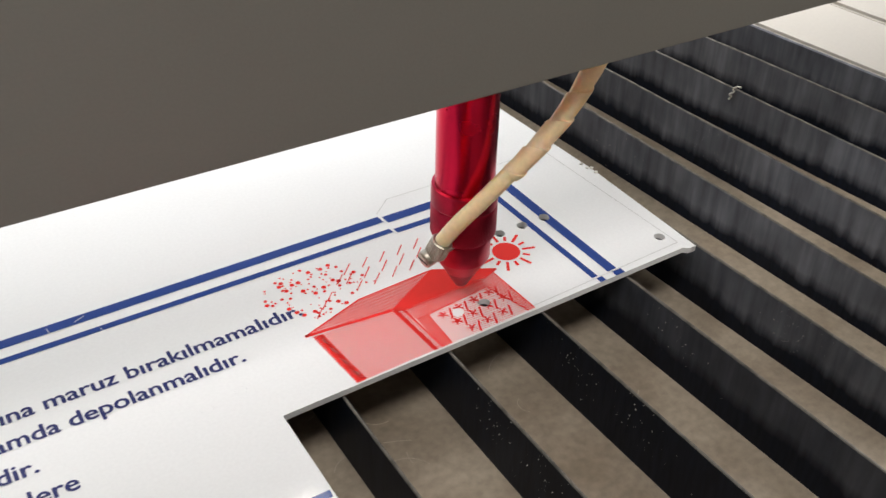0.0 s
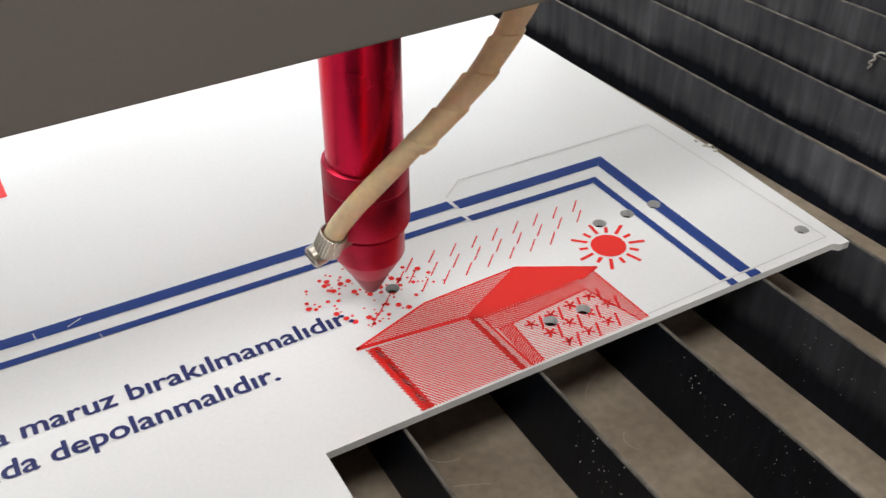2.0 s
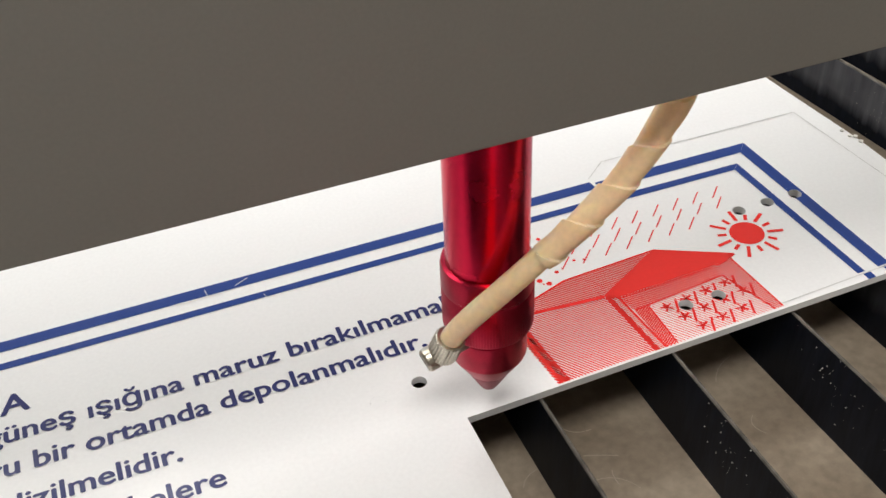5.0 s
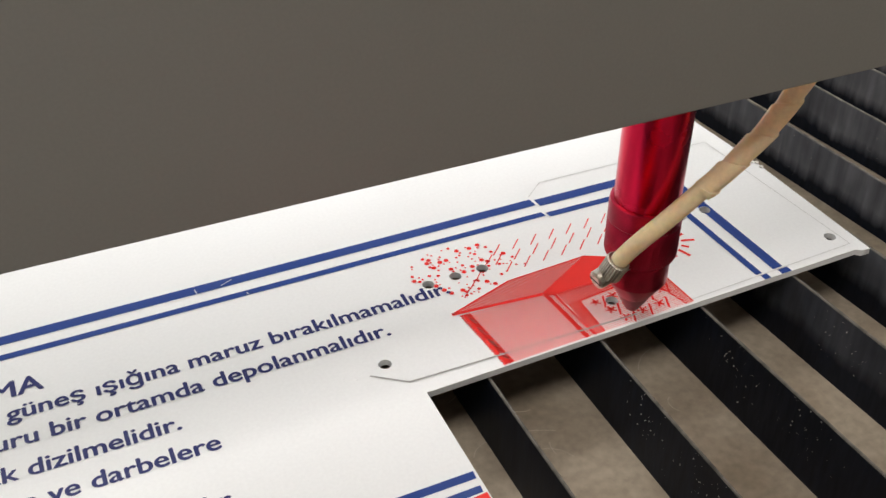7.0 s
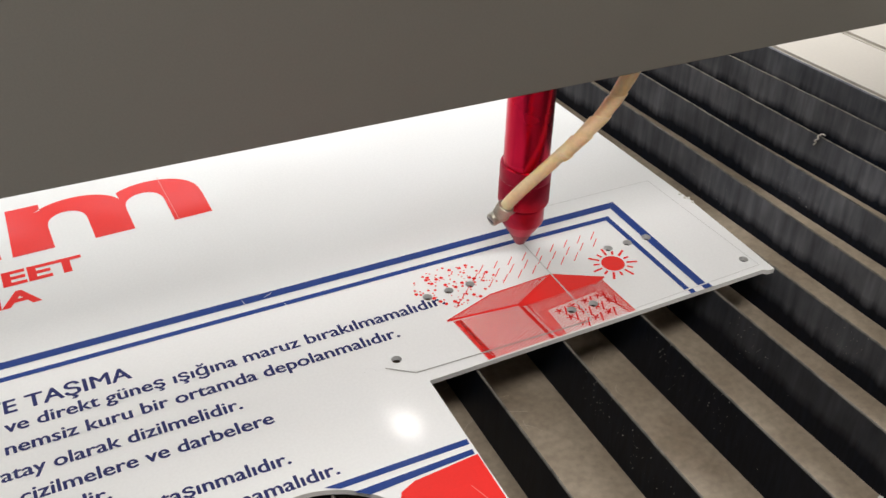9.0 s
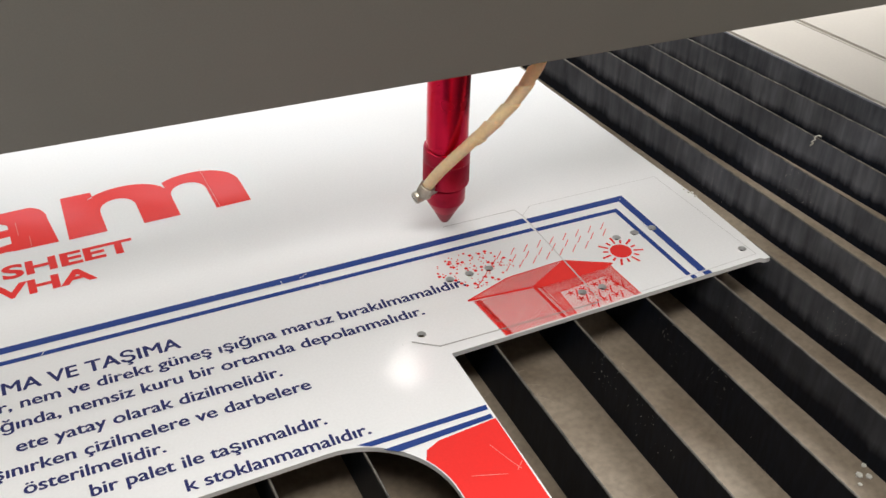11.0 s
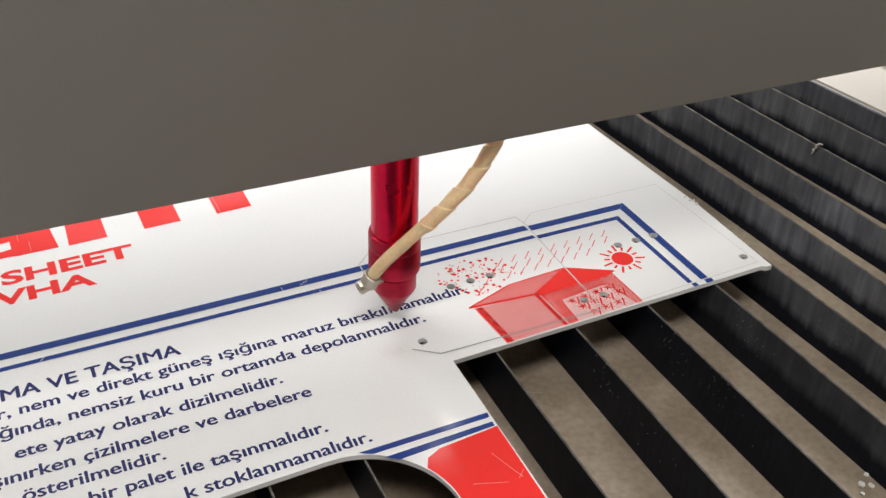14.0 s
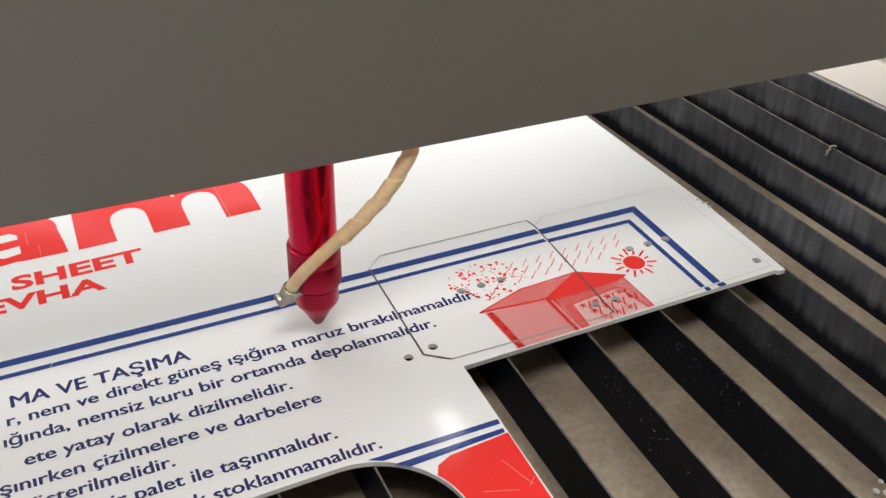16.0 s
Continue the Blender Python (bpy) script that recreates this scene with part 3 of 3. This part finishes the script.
def house_mark():
    A, C, B = (-0.1388, -0.0553), (-0.108, -0.0461), (-0.0703, -0.0452)
    D, E = (-0.0992, -0.0598), (-0.0445, -0.0598)
    roof = [A, C, B, D]
    wall = [(-0.1345, -0.0575), D, (-0.0965, -0.0903), (-0.1320, -0.0903)]
    gable = [D, B, E, (-0.0470, -0.0604), (-0.0540, -0.0622), (-0.0965, -0.0622)]
    under = [(-0.0955, -0.0622), (-0.0540, -0.0622), (-0.0553, -0.0680), (-0.0930, -0.0705)]
    door = [(-0.0875, -0.0700), (-0.0553, -0.0680), (-0.0485, -0.0905), (-0.0880, -0.0905)]
    side = [(-0.0540, -0.0622), (-0.0472, -0.0604), (-0.0452, -0.0905), (-0.0485, -0.0905), (-0.0553, -0.0680)]
    post = [(-0.0988, -0.0604), (-0.0950, -0.0604), (-0.0925, -0.0905), (-0.0965, -0.0905)]
    jamb = [(-0.0930, -0.0705), (-0.0875, -0.0700), (-0.0880, -0.0905), (-0.0925, -0.0905)]

    def shade(name, poly, angle, pitch, cover, label, cross=True):
        bm = bmesh.new()
        hatch(bm, poly, angle, pitch, cover)
        if cross:
            hatch(bm, poly, angle - 82, pitch * 1.2, cover * 0.5, INK + 0.00003)
        tagged(part(name, bm, RED, sheet, label), kind="stuff")
    shade("roof_mark", roof, -48, 0.00095, 0.62, "printed red hatched roof", cross=False)
    shade("wall_mark", wall, -55, 0.00100, 0.52, "printed red hatched wall", cross=False)
    shade("gable_mark", gable, -20, 0.0004, 1.0, "printed solid red gable", cross=False)
    shade("eaves_mark", under, -48, 0.00095, 0.70, "printed red hatched eaves", cross=False)
    shade("door_mark", door, -55, 0.0011, 0.30, "printed light red hatched door panel", cross=False)
    shade("side_mark", side, -60, 0.0009, 0.6, "printed red hatched side wall", cross=False)
    shade("post_mark", post, -55, 0.0008, 0.5, "printed red hatched corner post", cross=False)
    shade("jamb_mark", jamb, 35, 0.0008, 0.8, "printed red hatched jamb", cross=False)
    shade("corner_mark", [(-0.1362, -0.0572), (-0.1318, -0.0574), (-0.1290, -0.0903), (-0.1332, -0.0903)], -55, 0.0008, 0.78, "printed red corner strip", cross=False)
    shade("strip_mark", [(-0.0990, -0.0602), (-0.0972, -0.0602), (-0.0948, -0.0905), (-0.0968, -0.0905)], 90, 0.0004, 1.0, "printed red corner strip", cross=False)
    edges = [(A, C, 0.0008), (C, B, 0.0007), (A, D, 0.0016), (D, B, 0.0008), (B, E, 0.0009), (E, (-0.0540, -0.0628), 0.0010), (wall[0], wall[3], 0.0012), ((-0.1322, -0.0575), (-0.1290, -0.0903), 0.0006), (post[0], post[3], 0.0009), (post[1], post[2], 0.0009), (jamb[1], jamb[2], 0.0006), (under[3], under[2], 0.0006), (side[1], side[2], 0.0006), (side[4], side[3], 0.0006), ((-0.0560, -0.0628), (-0.0955, -0.0628), 0.0006)]
    for (x0, y0), (x1, y1), w in edges:
        solid("outline_stroke", [bar(x0, y0, x1, y1, w)], RED, "printed red outline of the house", math.degrees(math.atan2(y1 - y0, x1 - x0)), 0.0003, INK + 0.00006)
    rnd = random.Random(5)
    for r in range(3):
        for c in range(4):
            x, y = -0.0820 + 0.0085 * c + 0.0032 * r, -0.0738 - 0.0065 * r + 0.0008 * c
            if x > -0.051 or y < -0.089:
                continue
            bm = bmesh.new()
            for k in range(5):
                a = 2 * math.pi * k / 5 + 0.4
                hatch(bm, bar(x, y, x + 0.0024 * math.cos(a), y + 0.0024 * math.sin(a), 0.0008), math.degrees(a), 0.0003, 1.0, INK + 0.00006)
            hatch(bm, bar(x + 0.0022, y - 0.0042, x + 0.0046, y + 0.0022, 0.0009), 70, 0.0003, 1.0, INK + 0.00006)
            part("badge_mark", bm, RED, sheet, "small printed red badge shape")


house_mark()


def cut_strip(x0, y0, x1, y1, w=0.0007):
    bm = bmesh.new()
    bm.faces.new([bm.verts.new((x, y, 0)) for x, y in bar(x0, y0, x1, y1, w)])
    return bm


def old_cuts():
    line = [(-0.0705, 0.0045), (-0.0600, 0.0128), (0.0325, 0.0085), (0.0400, -0.0880), (-0.0450, -0.0893)]
    for (x0, y0), (x1, y1) in zip(line, line[1:]):
        ob = part("cut_line", cut_strip(x0, y0, x1, y1, 0.0004), KERF_OLD, sheet, "fine cut line through the film")
        ob.location.z = INK + 0.0001


old_cuts()


def scratches():
    for x0, y0, x1, y1 in [(-0.2403, 0.1403, -0.2396, 0.092), (-0.3591, 0.1271, -0.3592, 0.1122), (-0.3534, 0.1096, -0.3536, 0.0983), (-0.2407, 0.0025, -0.231, 0.0017), (-0.231, 0.0017, -0.2221, 0.0015), (-0.2296, 0.0055, -0.2292, 0.0018), (-0.2186, 0.0032, -0.2136, 0.0054), (-0.2102, -0.0058, -0.2092, -0.0089), (-0.1783, -0.1575, -0.174, -0.1704), (-0.174, -0.1704, -0.1715, -0.1768), (-0.1737, -0.1769, -0.1689, -0.1727), (-0.3668, -0.0056, -0.3613, 0.0015), (-0.1954, -0.1711, -0.1792, -0.177)]:
        ob = part("scratch", cut_strip(x0, y0, x1, y1, 0.0003), PINK if y0 > 0.09 or y0 < -0.14 else WHITE, sheet, "fine scratch in the film")
        ob.location.z = INK + 0.0002


scratches()

# ---- gantry and cutting head ----


def gantry_beam():
    g = tagged(new("gantry_beam"), "grey painted gantry cover over the cutting bed", "gantry")
    part("front_cover", boxed(-0.65, 1.22, 0.0, 0.0025, 0.0, 0.34, bevel=0.0008), COVER, g)
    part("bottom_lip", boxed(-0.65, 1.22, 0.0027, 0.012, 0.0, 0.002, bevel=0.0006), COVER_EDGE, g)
    part("top_cover", boxed(-0.65, 1.22, 0.0, 0.22, 0.3402, 0.3425), COVER, g)
    part("rail", boxed(-0.65, 1.22, 0.10, 0.15, 0.14, 0.19, bevel=0.002), STEEL, g)
    led = part("work_light", lathe([(0.0080, -0.0002), (0.0088, 0.0), (0.0088, 0.0030)], 32), GLOW, g, "small round glowing work light")
    led.location = (0.010, 0.052, 0.012)
    part("light_bracket", boxed(-0.012, 0.032, 0.042, 0.072, 0.0155, 0.138, bevel=0.001), COVER, g)
    for x in (-0.65, 1.20):
        part("end_plate", boxed(x, x + 0.02, 0.0028, 0.22, -0.129, 0.339), COVER, g)
    return g


def laser_head():
    """The head stands on its nozzle's tip, at height 0."""
    h = tagged(new("laser_head"), "red anodised laser cutting head with a pointed nozzle", "laser head")
    part("nozzle", lathe([(0.0014, 0.0), (0.0026, 0.0002), (0.0031, 0.0010), (0.0070, 0.0085)], 48), NOZZLE, h, "smoke-stained nozzle tip", smooth=True)
    part("cone", lathe([(0.0070, 0.0086), (0.0117, 0.0166), (0.0120, 0.0174), (0.0120, 0.0272), (0.0115, 0.0278)], 64), ANOD_DARK, h, "dark red lower body", smooth=True)
    part("gap_ring", lathe([(0.0106, 0.0276), (0.0106, 0.0298)], 48), DARK, h)
    prof = [(0.0126, 0.0290), (0.0136, 0.0294), (0.0140, 0.0306), (0.0140, 0.0440), (0.0137, 0.0444), (0.0137, 0.0450), (0.0140, 0.0454), (0.0140, 0.0524), (0.0137, 0.0536), (0.0128, 0.0540)]
    part("collar", lathe(prof, 200, 0.00022, (0.0306, 0.0440)), ANOD_DARK, h, "knurled dark red collar", smooth=True)
    part("tube", lathe([(0.0124, 0.0538), (0.0124, 0.2400), (0.0122, 0.2404)], 64), ANOD, h, "glossy red tube", smooth=True)

    def at(r, a, z):
        return Vector((0.907 * r + 0.42 * a, -0.42 * r + 0.907 * a, z)) / 1000
    fit0, fit1 = at(-7, -7, 30), at(-17, -12.5, 27)
    d = (fit1 - fit0).normalized()
    rot = d.to_track_quat("Z", "Y").to_matrix().to_4x4()

    def along(bm, p, m=rot):
        bmesh.ops.transform(bm, matrix=Matrix.Translation(p) @ m, verts=bm.verts)
        return bm
    clamp_dir = (at(-10.0, -15, 38) - at(-14, -13, 27)).normalized().to_track_quat("Z", "Y").to_matrix().to_4x4()
    clamp = part("hose_clamp", along(lathe([(0.0041, -0.0042), (0.0047, -0.0038), (0.0047, 0.0038), (0.0041, 0.0042)], 56, 0.00025, (-0.0040, 0.0040)), at(-12.2, -14, 31.5), clamp_dir), STEEL, h, "ridged steel hose clamp")
    spot = at(-15.5, -13.5, 27)
    part("screw", along(lathe([(0.0030, -0.0035), (0.0038, -0.003), (0.0038, 0.0032), (0.0032, 0.0040), (0.0008, 0.0040)], 32), spot), STEEL, clamp, "slotted clamp screw")
    part("slot", along(boxed(-0.0031, 0.0031, -0.0005, 0.0005, 0.0037, 0.00412), spot), DARK, clamp)
    part("fitting", along(lathe([(0.0036, -0.002), (0.0036, 0.0085)], 24), at(-8, -8.5, 29)), STEEL, h)
    line = [at(-13.2, -13.5, 28), at(-10, -15, 36.5), at(-4.3, -17, 46), at(2.8, -18, 55), at(9.2, -17, 61.5), at(15.5, -15.5, 67.6), at(20, -14.5, 71), at(26, -12.5, 77), at(32.5, -10, 83.5), at(39, -7, 91), at(44.6, -4, 99.5), at(49.6, -1, 109), at(53, 3, 124), at(54, 8, 160), at(52, 14, 215)]
    hose = part("hose", sweep(line, 0.0034, 24), HOSE, h, "yellowed flexible air hose", smooth=True)

    def turns(s, a):
        k = (s * 1000 / 13.5 - a / (2 * math.pi)) % 1.0
        return 0.0008 * k - (0.0007 if k > 0.95 else 0)
    wrap_line = [at(15, -15.6, 67.1)] + line[6:]
    part("spiral_wrap", sweep(wrap_line, 0.0036, 48, turns), WRAP, hose, "yellowed spiral cable wrap", smooth=True)
    return h


gantry = gantry_beam()
head = laser_head()


def debris():
    """A curl of plastic on one blade's face."""
    pts = [(0.1765, 0.0038, -0.0007), (0.1763, 0.0063, -0.0011), (0.1761, 0.0086, -0.0037), (0.1762, 0.0077, -0.0051), (0.1759, 0.01, -0.0078), (0.1761, 0.0087, -0.0085), (0.1759, 0.0101, -0.0111)]
    chip = link("plastic_curl", sweep([(blade_x(16, y) - 0.0014 + (x - 0.1762), y, z) for x, y, z in pts], 0.0005, 8), CHIP, smooth=True)
    tagged(chip, "small pale curl of plastic caught on a blade", "debris")


def dust():
    """Pale specks clinging to the blades' faces and crumbs on the tray."""
    rnd = random.Random(21)
    spots = [(10, -0.130), (10, -0.165), (11, -0.118), (11, -0.160), (12, -0.125), (13, -0.150), (14, 0.01), (15, -0.02)]
    bm = bmesh.new()
    for blade_no, y in spots:
        for k in range(34):
            u, v = rnd.gauss(0, 0.010), rnd.gauss(0, 0.007)
            z = min(-0.0045, max(TRAY_Z + 0.004, -0.017 + v))
            r = rnd.choice((0.00008, 0.00010, 0.00013, 0.00022))
            m = Matrix.Translation((blade_x(blade_no, y + u) - 0.0011, y + u, z))
            bmesh.ops.create_icosphere(bm, subdivisions=1, radius=r, matrix=m)
    tagged(link("dust_specks", bm, DUST), "pale dust specks on the dark blades", "dust", kind="stuff")
    for k, (x, y) in enumerate(((0.006, -0.226), (0.010, -0.229), (0.013, -0.222), (0.002, -0.231))):
        bm = bmesh.new()
        bmesh.ops.create_icosphere(bm, subdivisions=1, radius=0.0022 - 0.0003 * k)
        for q in bm.verts:
            q.co *= 1 + 0.3 * noise.noise(q.co * 900 + Vector((k, 0, 0)))
            q.co.z *= 0.45
        ob = tagged(link("plastic_crumb", bm, CHIP, smooth=True), "small pale plastic crumb on the dusty tray", "crumb", "crumbs on the tray")
        ob.location = (x, y, TRAY_Z + 0.0007)
    bm = bmesh.new()
    for k in range(24):
        x, y, a, ln = rnd.uniform(-0.16, -0.01), rnd.uniform(-0.30, -0.06), rnd.uniform(0, 6.28), rnd.uniform(0.006, 0.022)
        bend = rnd.uniform(-1.2, 1.2)
        last = None
        for i in range(7):
            d = a + bend * i / 6
            p = (x + ln * i / 6 * math.cos(d), y + ln * i / 6 * math.sin(d))
            n = (-math.sin(d) * 0.00014, math.cos(d) * 0.00014)
            row = [bm.verts.new((p[0] + q * n[0], p[1] + q * n[1], TRAY_Z + 0.00012)) for q in (-1, 1)]
            if last:
                bm.faces.new((last[0], row[0], row[1], last[1]))
            last = row
    tagged(link("tray_scratches", bm, SCRAPE), "fine pale scratches on the dusty tray", "scratches", kind="stuff")
    for x, y in ((0.0420, -0.012), (0.0440, -0.018), (0.0436, -0.022), (0.0425, -0.0165)):
        bm = bmesh.new()
        bmesh.ops.create_icosphere(bm, subdivisions=1, radius=0.0011)
        for q in bm.verts:
            q.co *= 1 + 0.5 * noise.noise(q.co * 1500 + Vector((x * 999, 0, 0)))
            q.co.z *= 0.5
        ob = tagged(link("cutting_crumb", bm, CHIP, smooth=True), "tiny pale crumb on the sheet's edge", "crumb", "crumbs on the sheet")
        ob.location = (x, y, 0.0005)


dust()
debris()

# ---- what moves ----
HEAD_ROWS = [(0, -0.0670, -0.0645), (0.3, -0.0660, -0.0708), (0.5, -0.0718, -0.0760), (0.75, -0.0744, -0.0746), (1, -0.0752, -0.0755), (1.1, -0.0799, -0.0673), (1.2, -0.0937, -0.0570), (1.3, -0.1042, -0.0461), (1.5, -0.1127, -0.0358), (1.8, -0.1193, -0.0350), (2, -0.1228, -0.0349), (2.5, -0.1241, -0.0344), (3, -0.1384, -0.0358), (3.1, -0.1385, -0.0348), (3.2, -0.1421, -0.0381), (3.3, -0.1496, -0.0458), (3.4, -0.1614, -0.0579), (3.5, -0.1704, -0.0666), (4, -0.1751, -0.0709), (4.5, -0.1722, -0.0812), (4.7, -0.1667, -0.0834), (6.8, -0.0800, -0.0871), (7, -0.0738, -0.0872), (7.5, -0.0688, -0.0747), (8, -0.0677, -0.0532), (8.5, -0.0703, -0.0331), (8.7, -0.0716, -0.0266), (11, -0.1197, 0.0149), (11.5, -0.1381, 0.0164), (12, -0.1587, 0.0160), (12.5, -0.1745, 0.0105), (13, -0.1795, -0.0038), (13.5, -0.1799, -0.0243), (14, -0.1799, -0.0440), (14.5, -0.1811, -0.0647), (15, -0.1863, -0.0734), (15.5, -0.1915, -0.0690), (15.6, -0.2007, -0.0541), (15.7, -0.2143, -0.0406), (15.8, -0.2260, -0.0328), (16, -0.2256, -0.0305)]
GANTRY_ROWS = [(0, -0.094, -3.48), (0.3, -0.1028, -3.23), (0.5, -0.112, -2.52), (0.75, -0.1118, -1.74), (1, -0.1139, -0.95), (1.1, -0.1062, -0.87), (1.2, -0.0949, -0.81), (1.3, -0.0832, -0.94), (1.5, -0.073, -1.18), (1.8, -0.0752, -1.13), (2, -0.0766, -1.08), (2.5, -0.0713, -1.52), (3, -0.0725, -1.29), (3.1, -0.0701, -1.07), (3.2, -0.0721, -0.84), (3.3, -0.0786, -0.72), (3.4, -0.0908, -0.56), (3.5, -0.0993, -0.38), (4, -0.1, -0.94), (4.5, -0.1131, -1.72), (4.7, -0.1149, -1.93), (6.8, -0.1214, -2.48), (7, -0.1229, -2.52), (7.5, -0.1106, -2.18), (8, -0.0891, -2.33), (8.5, -0.064, -3.24), (8.7, -0.0558, -3.52), (11, -0.0135, -4.48), (11.5, -0.013, -4.28), (12, -0.0142, -4.18), (12.5, -0.02, -4.55), (13, -0.0337, -4.35), (13.5, -0.0547, -3.78), (14, -0.0746, -3.52), (14.5, -0.097, -3.24), (15, -0.1068, -2.83), (15.5, -0.1037, -2.97), (15.6, -0.0864, -3.13), (15.7, -0.0706, -3.32), (15.8, -0.0626, -3.48), (16, -0.0609, -3.78)]
GANTRY_Z = 0.12


def slugs():
    for (x, y), t in NEW_HOLES:
        bm = lathe([(HOLE_R - 0.00004, -THICK), (HOLE_R - 0.00004, 0.0)], 24)
        ob = tagged(link("cut_out_disc", bm, WHITE), "small white plastic disc cut out of the sheet", "plastic disc", "discs cut out of the sheet")
        walk(ob, [(0.0, pose(x, y, -0.00002)), (t, pose(x, y, -0.00002)), (t + 0.07, pose(x, y, -0.018, 12)), (t + 0.13, pose(x, y, TRAY_Z + THICK, 0)), (16.0, pose(x, y, TRAY_Z + THICK, 0))])


def new_cuts():
    """Cut lines come up from inside the sheet where the nozzle has passed; once the piece is free, the gap round it shows dark."""
    rise = 15.2
    runs = [
        ([(-0.1822, -0.0738), (-0.1697, -0.0832), (-0.0708, -0.0872)], 4.8, 6.7, 0.0008, KERF, 0.0),
        ([(-0.0697, -0.0868), (-0.0697, 0.0045), (-0.0715, 0.0128)], 6.9, 9.4, 0.0008, KERF_OLD, 0.0),
        ([(-0.0715, 0.0128), (-0.1700, 0.0165)], 9.4, 12.3, 0.0004, KERF, 0.0),
        ([(-0.1700, 0.0165), (-0.1803, 0.0072), (-0.1818, -0.0738)], 12.3, 14.75, 0.0008, KERF_OLD, 0.0),
        ([(-0.0697, -0.0868), (-0.0697, 0.0045), (-0.0715, 0.0128)], rise, rise + 0.3, 0.0010, GAP, 0.00004),
        ([(-0.1803, 0.0072), (-0.1818, -0.0738), (-0.1697, -0.0832)], rise, rise + 0.3, 0.0011, GAP, 0.00004),
        ([(-0.0715, 0.0128), (-0.1700, 0.0165)], rise, rise + 0.3, 0.0005, GAP, 0.00004),
    ]
    for line, t0, t1, w, material, over in runs:
        total = sum(math.dist(a, b) for a, b in zip(line, line[1:]))
        done = 0.0
        for a, b in zip(line, line[1:]):
            ln = math.dist(a, b)
            n = max(1, round(ln / 0.008))
            for i in range(n):
                u, v = i / n, (i + 1) / n
                p, q = [(a[0] + (b[0] - a[0]) * s, a[1] + (b[1] - a[1]) * s) for s in (u, v)]
                t = t0 + (t1 - t0) * (done + ln * v) / total
                ob = part("cut_line", cut_strip(*p, *q, w), material, sheet, "fresh cut line through the film")
                walk(ob, [(0.0, pose(0, 0, -0.0015)), (t, pose(0, 0, -0.0015)), (t + 0.1, pose(0, 0, INK + 0.00012 + over)), (16.0, pose(0, 0, INK + 0.00012 + over))])
            done += ln


def motions():
    walk(head, [(t, pose(x, y, 0.005, -0.3, 0.6)) for t, x, y in HEAD_ROWS])
    walk(gantry, [(t, pose(-0.15, y, GANTRY_Z, 0, 0, turn)) for t, y, turn in GANTRY_ROWS])
    slugs()
    new_cuts()


motions()
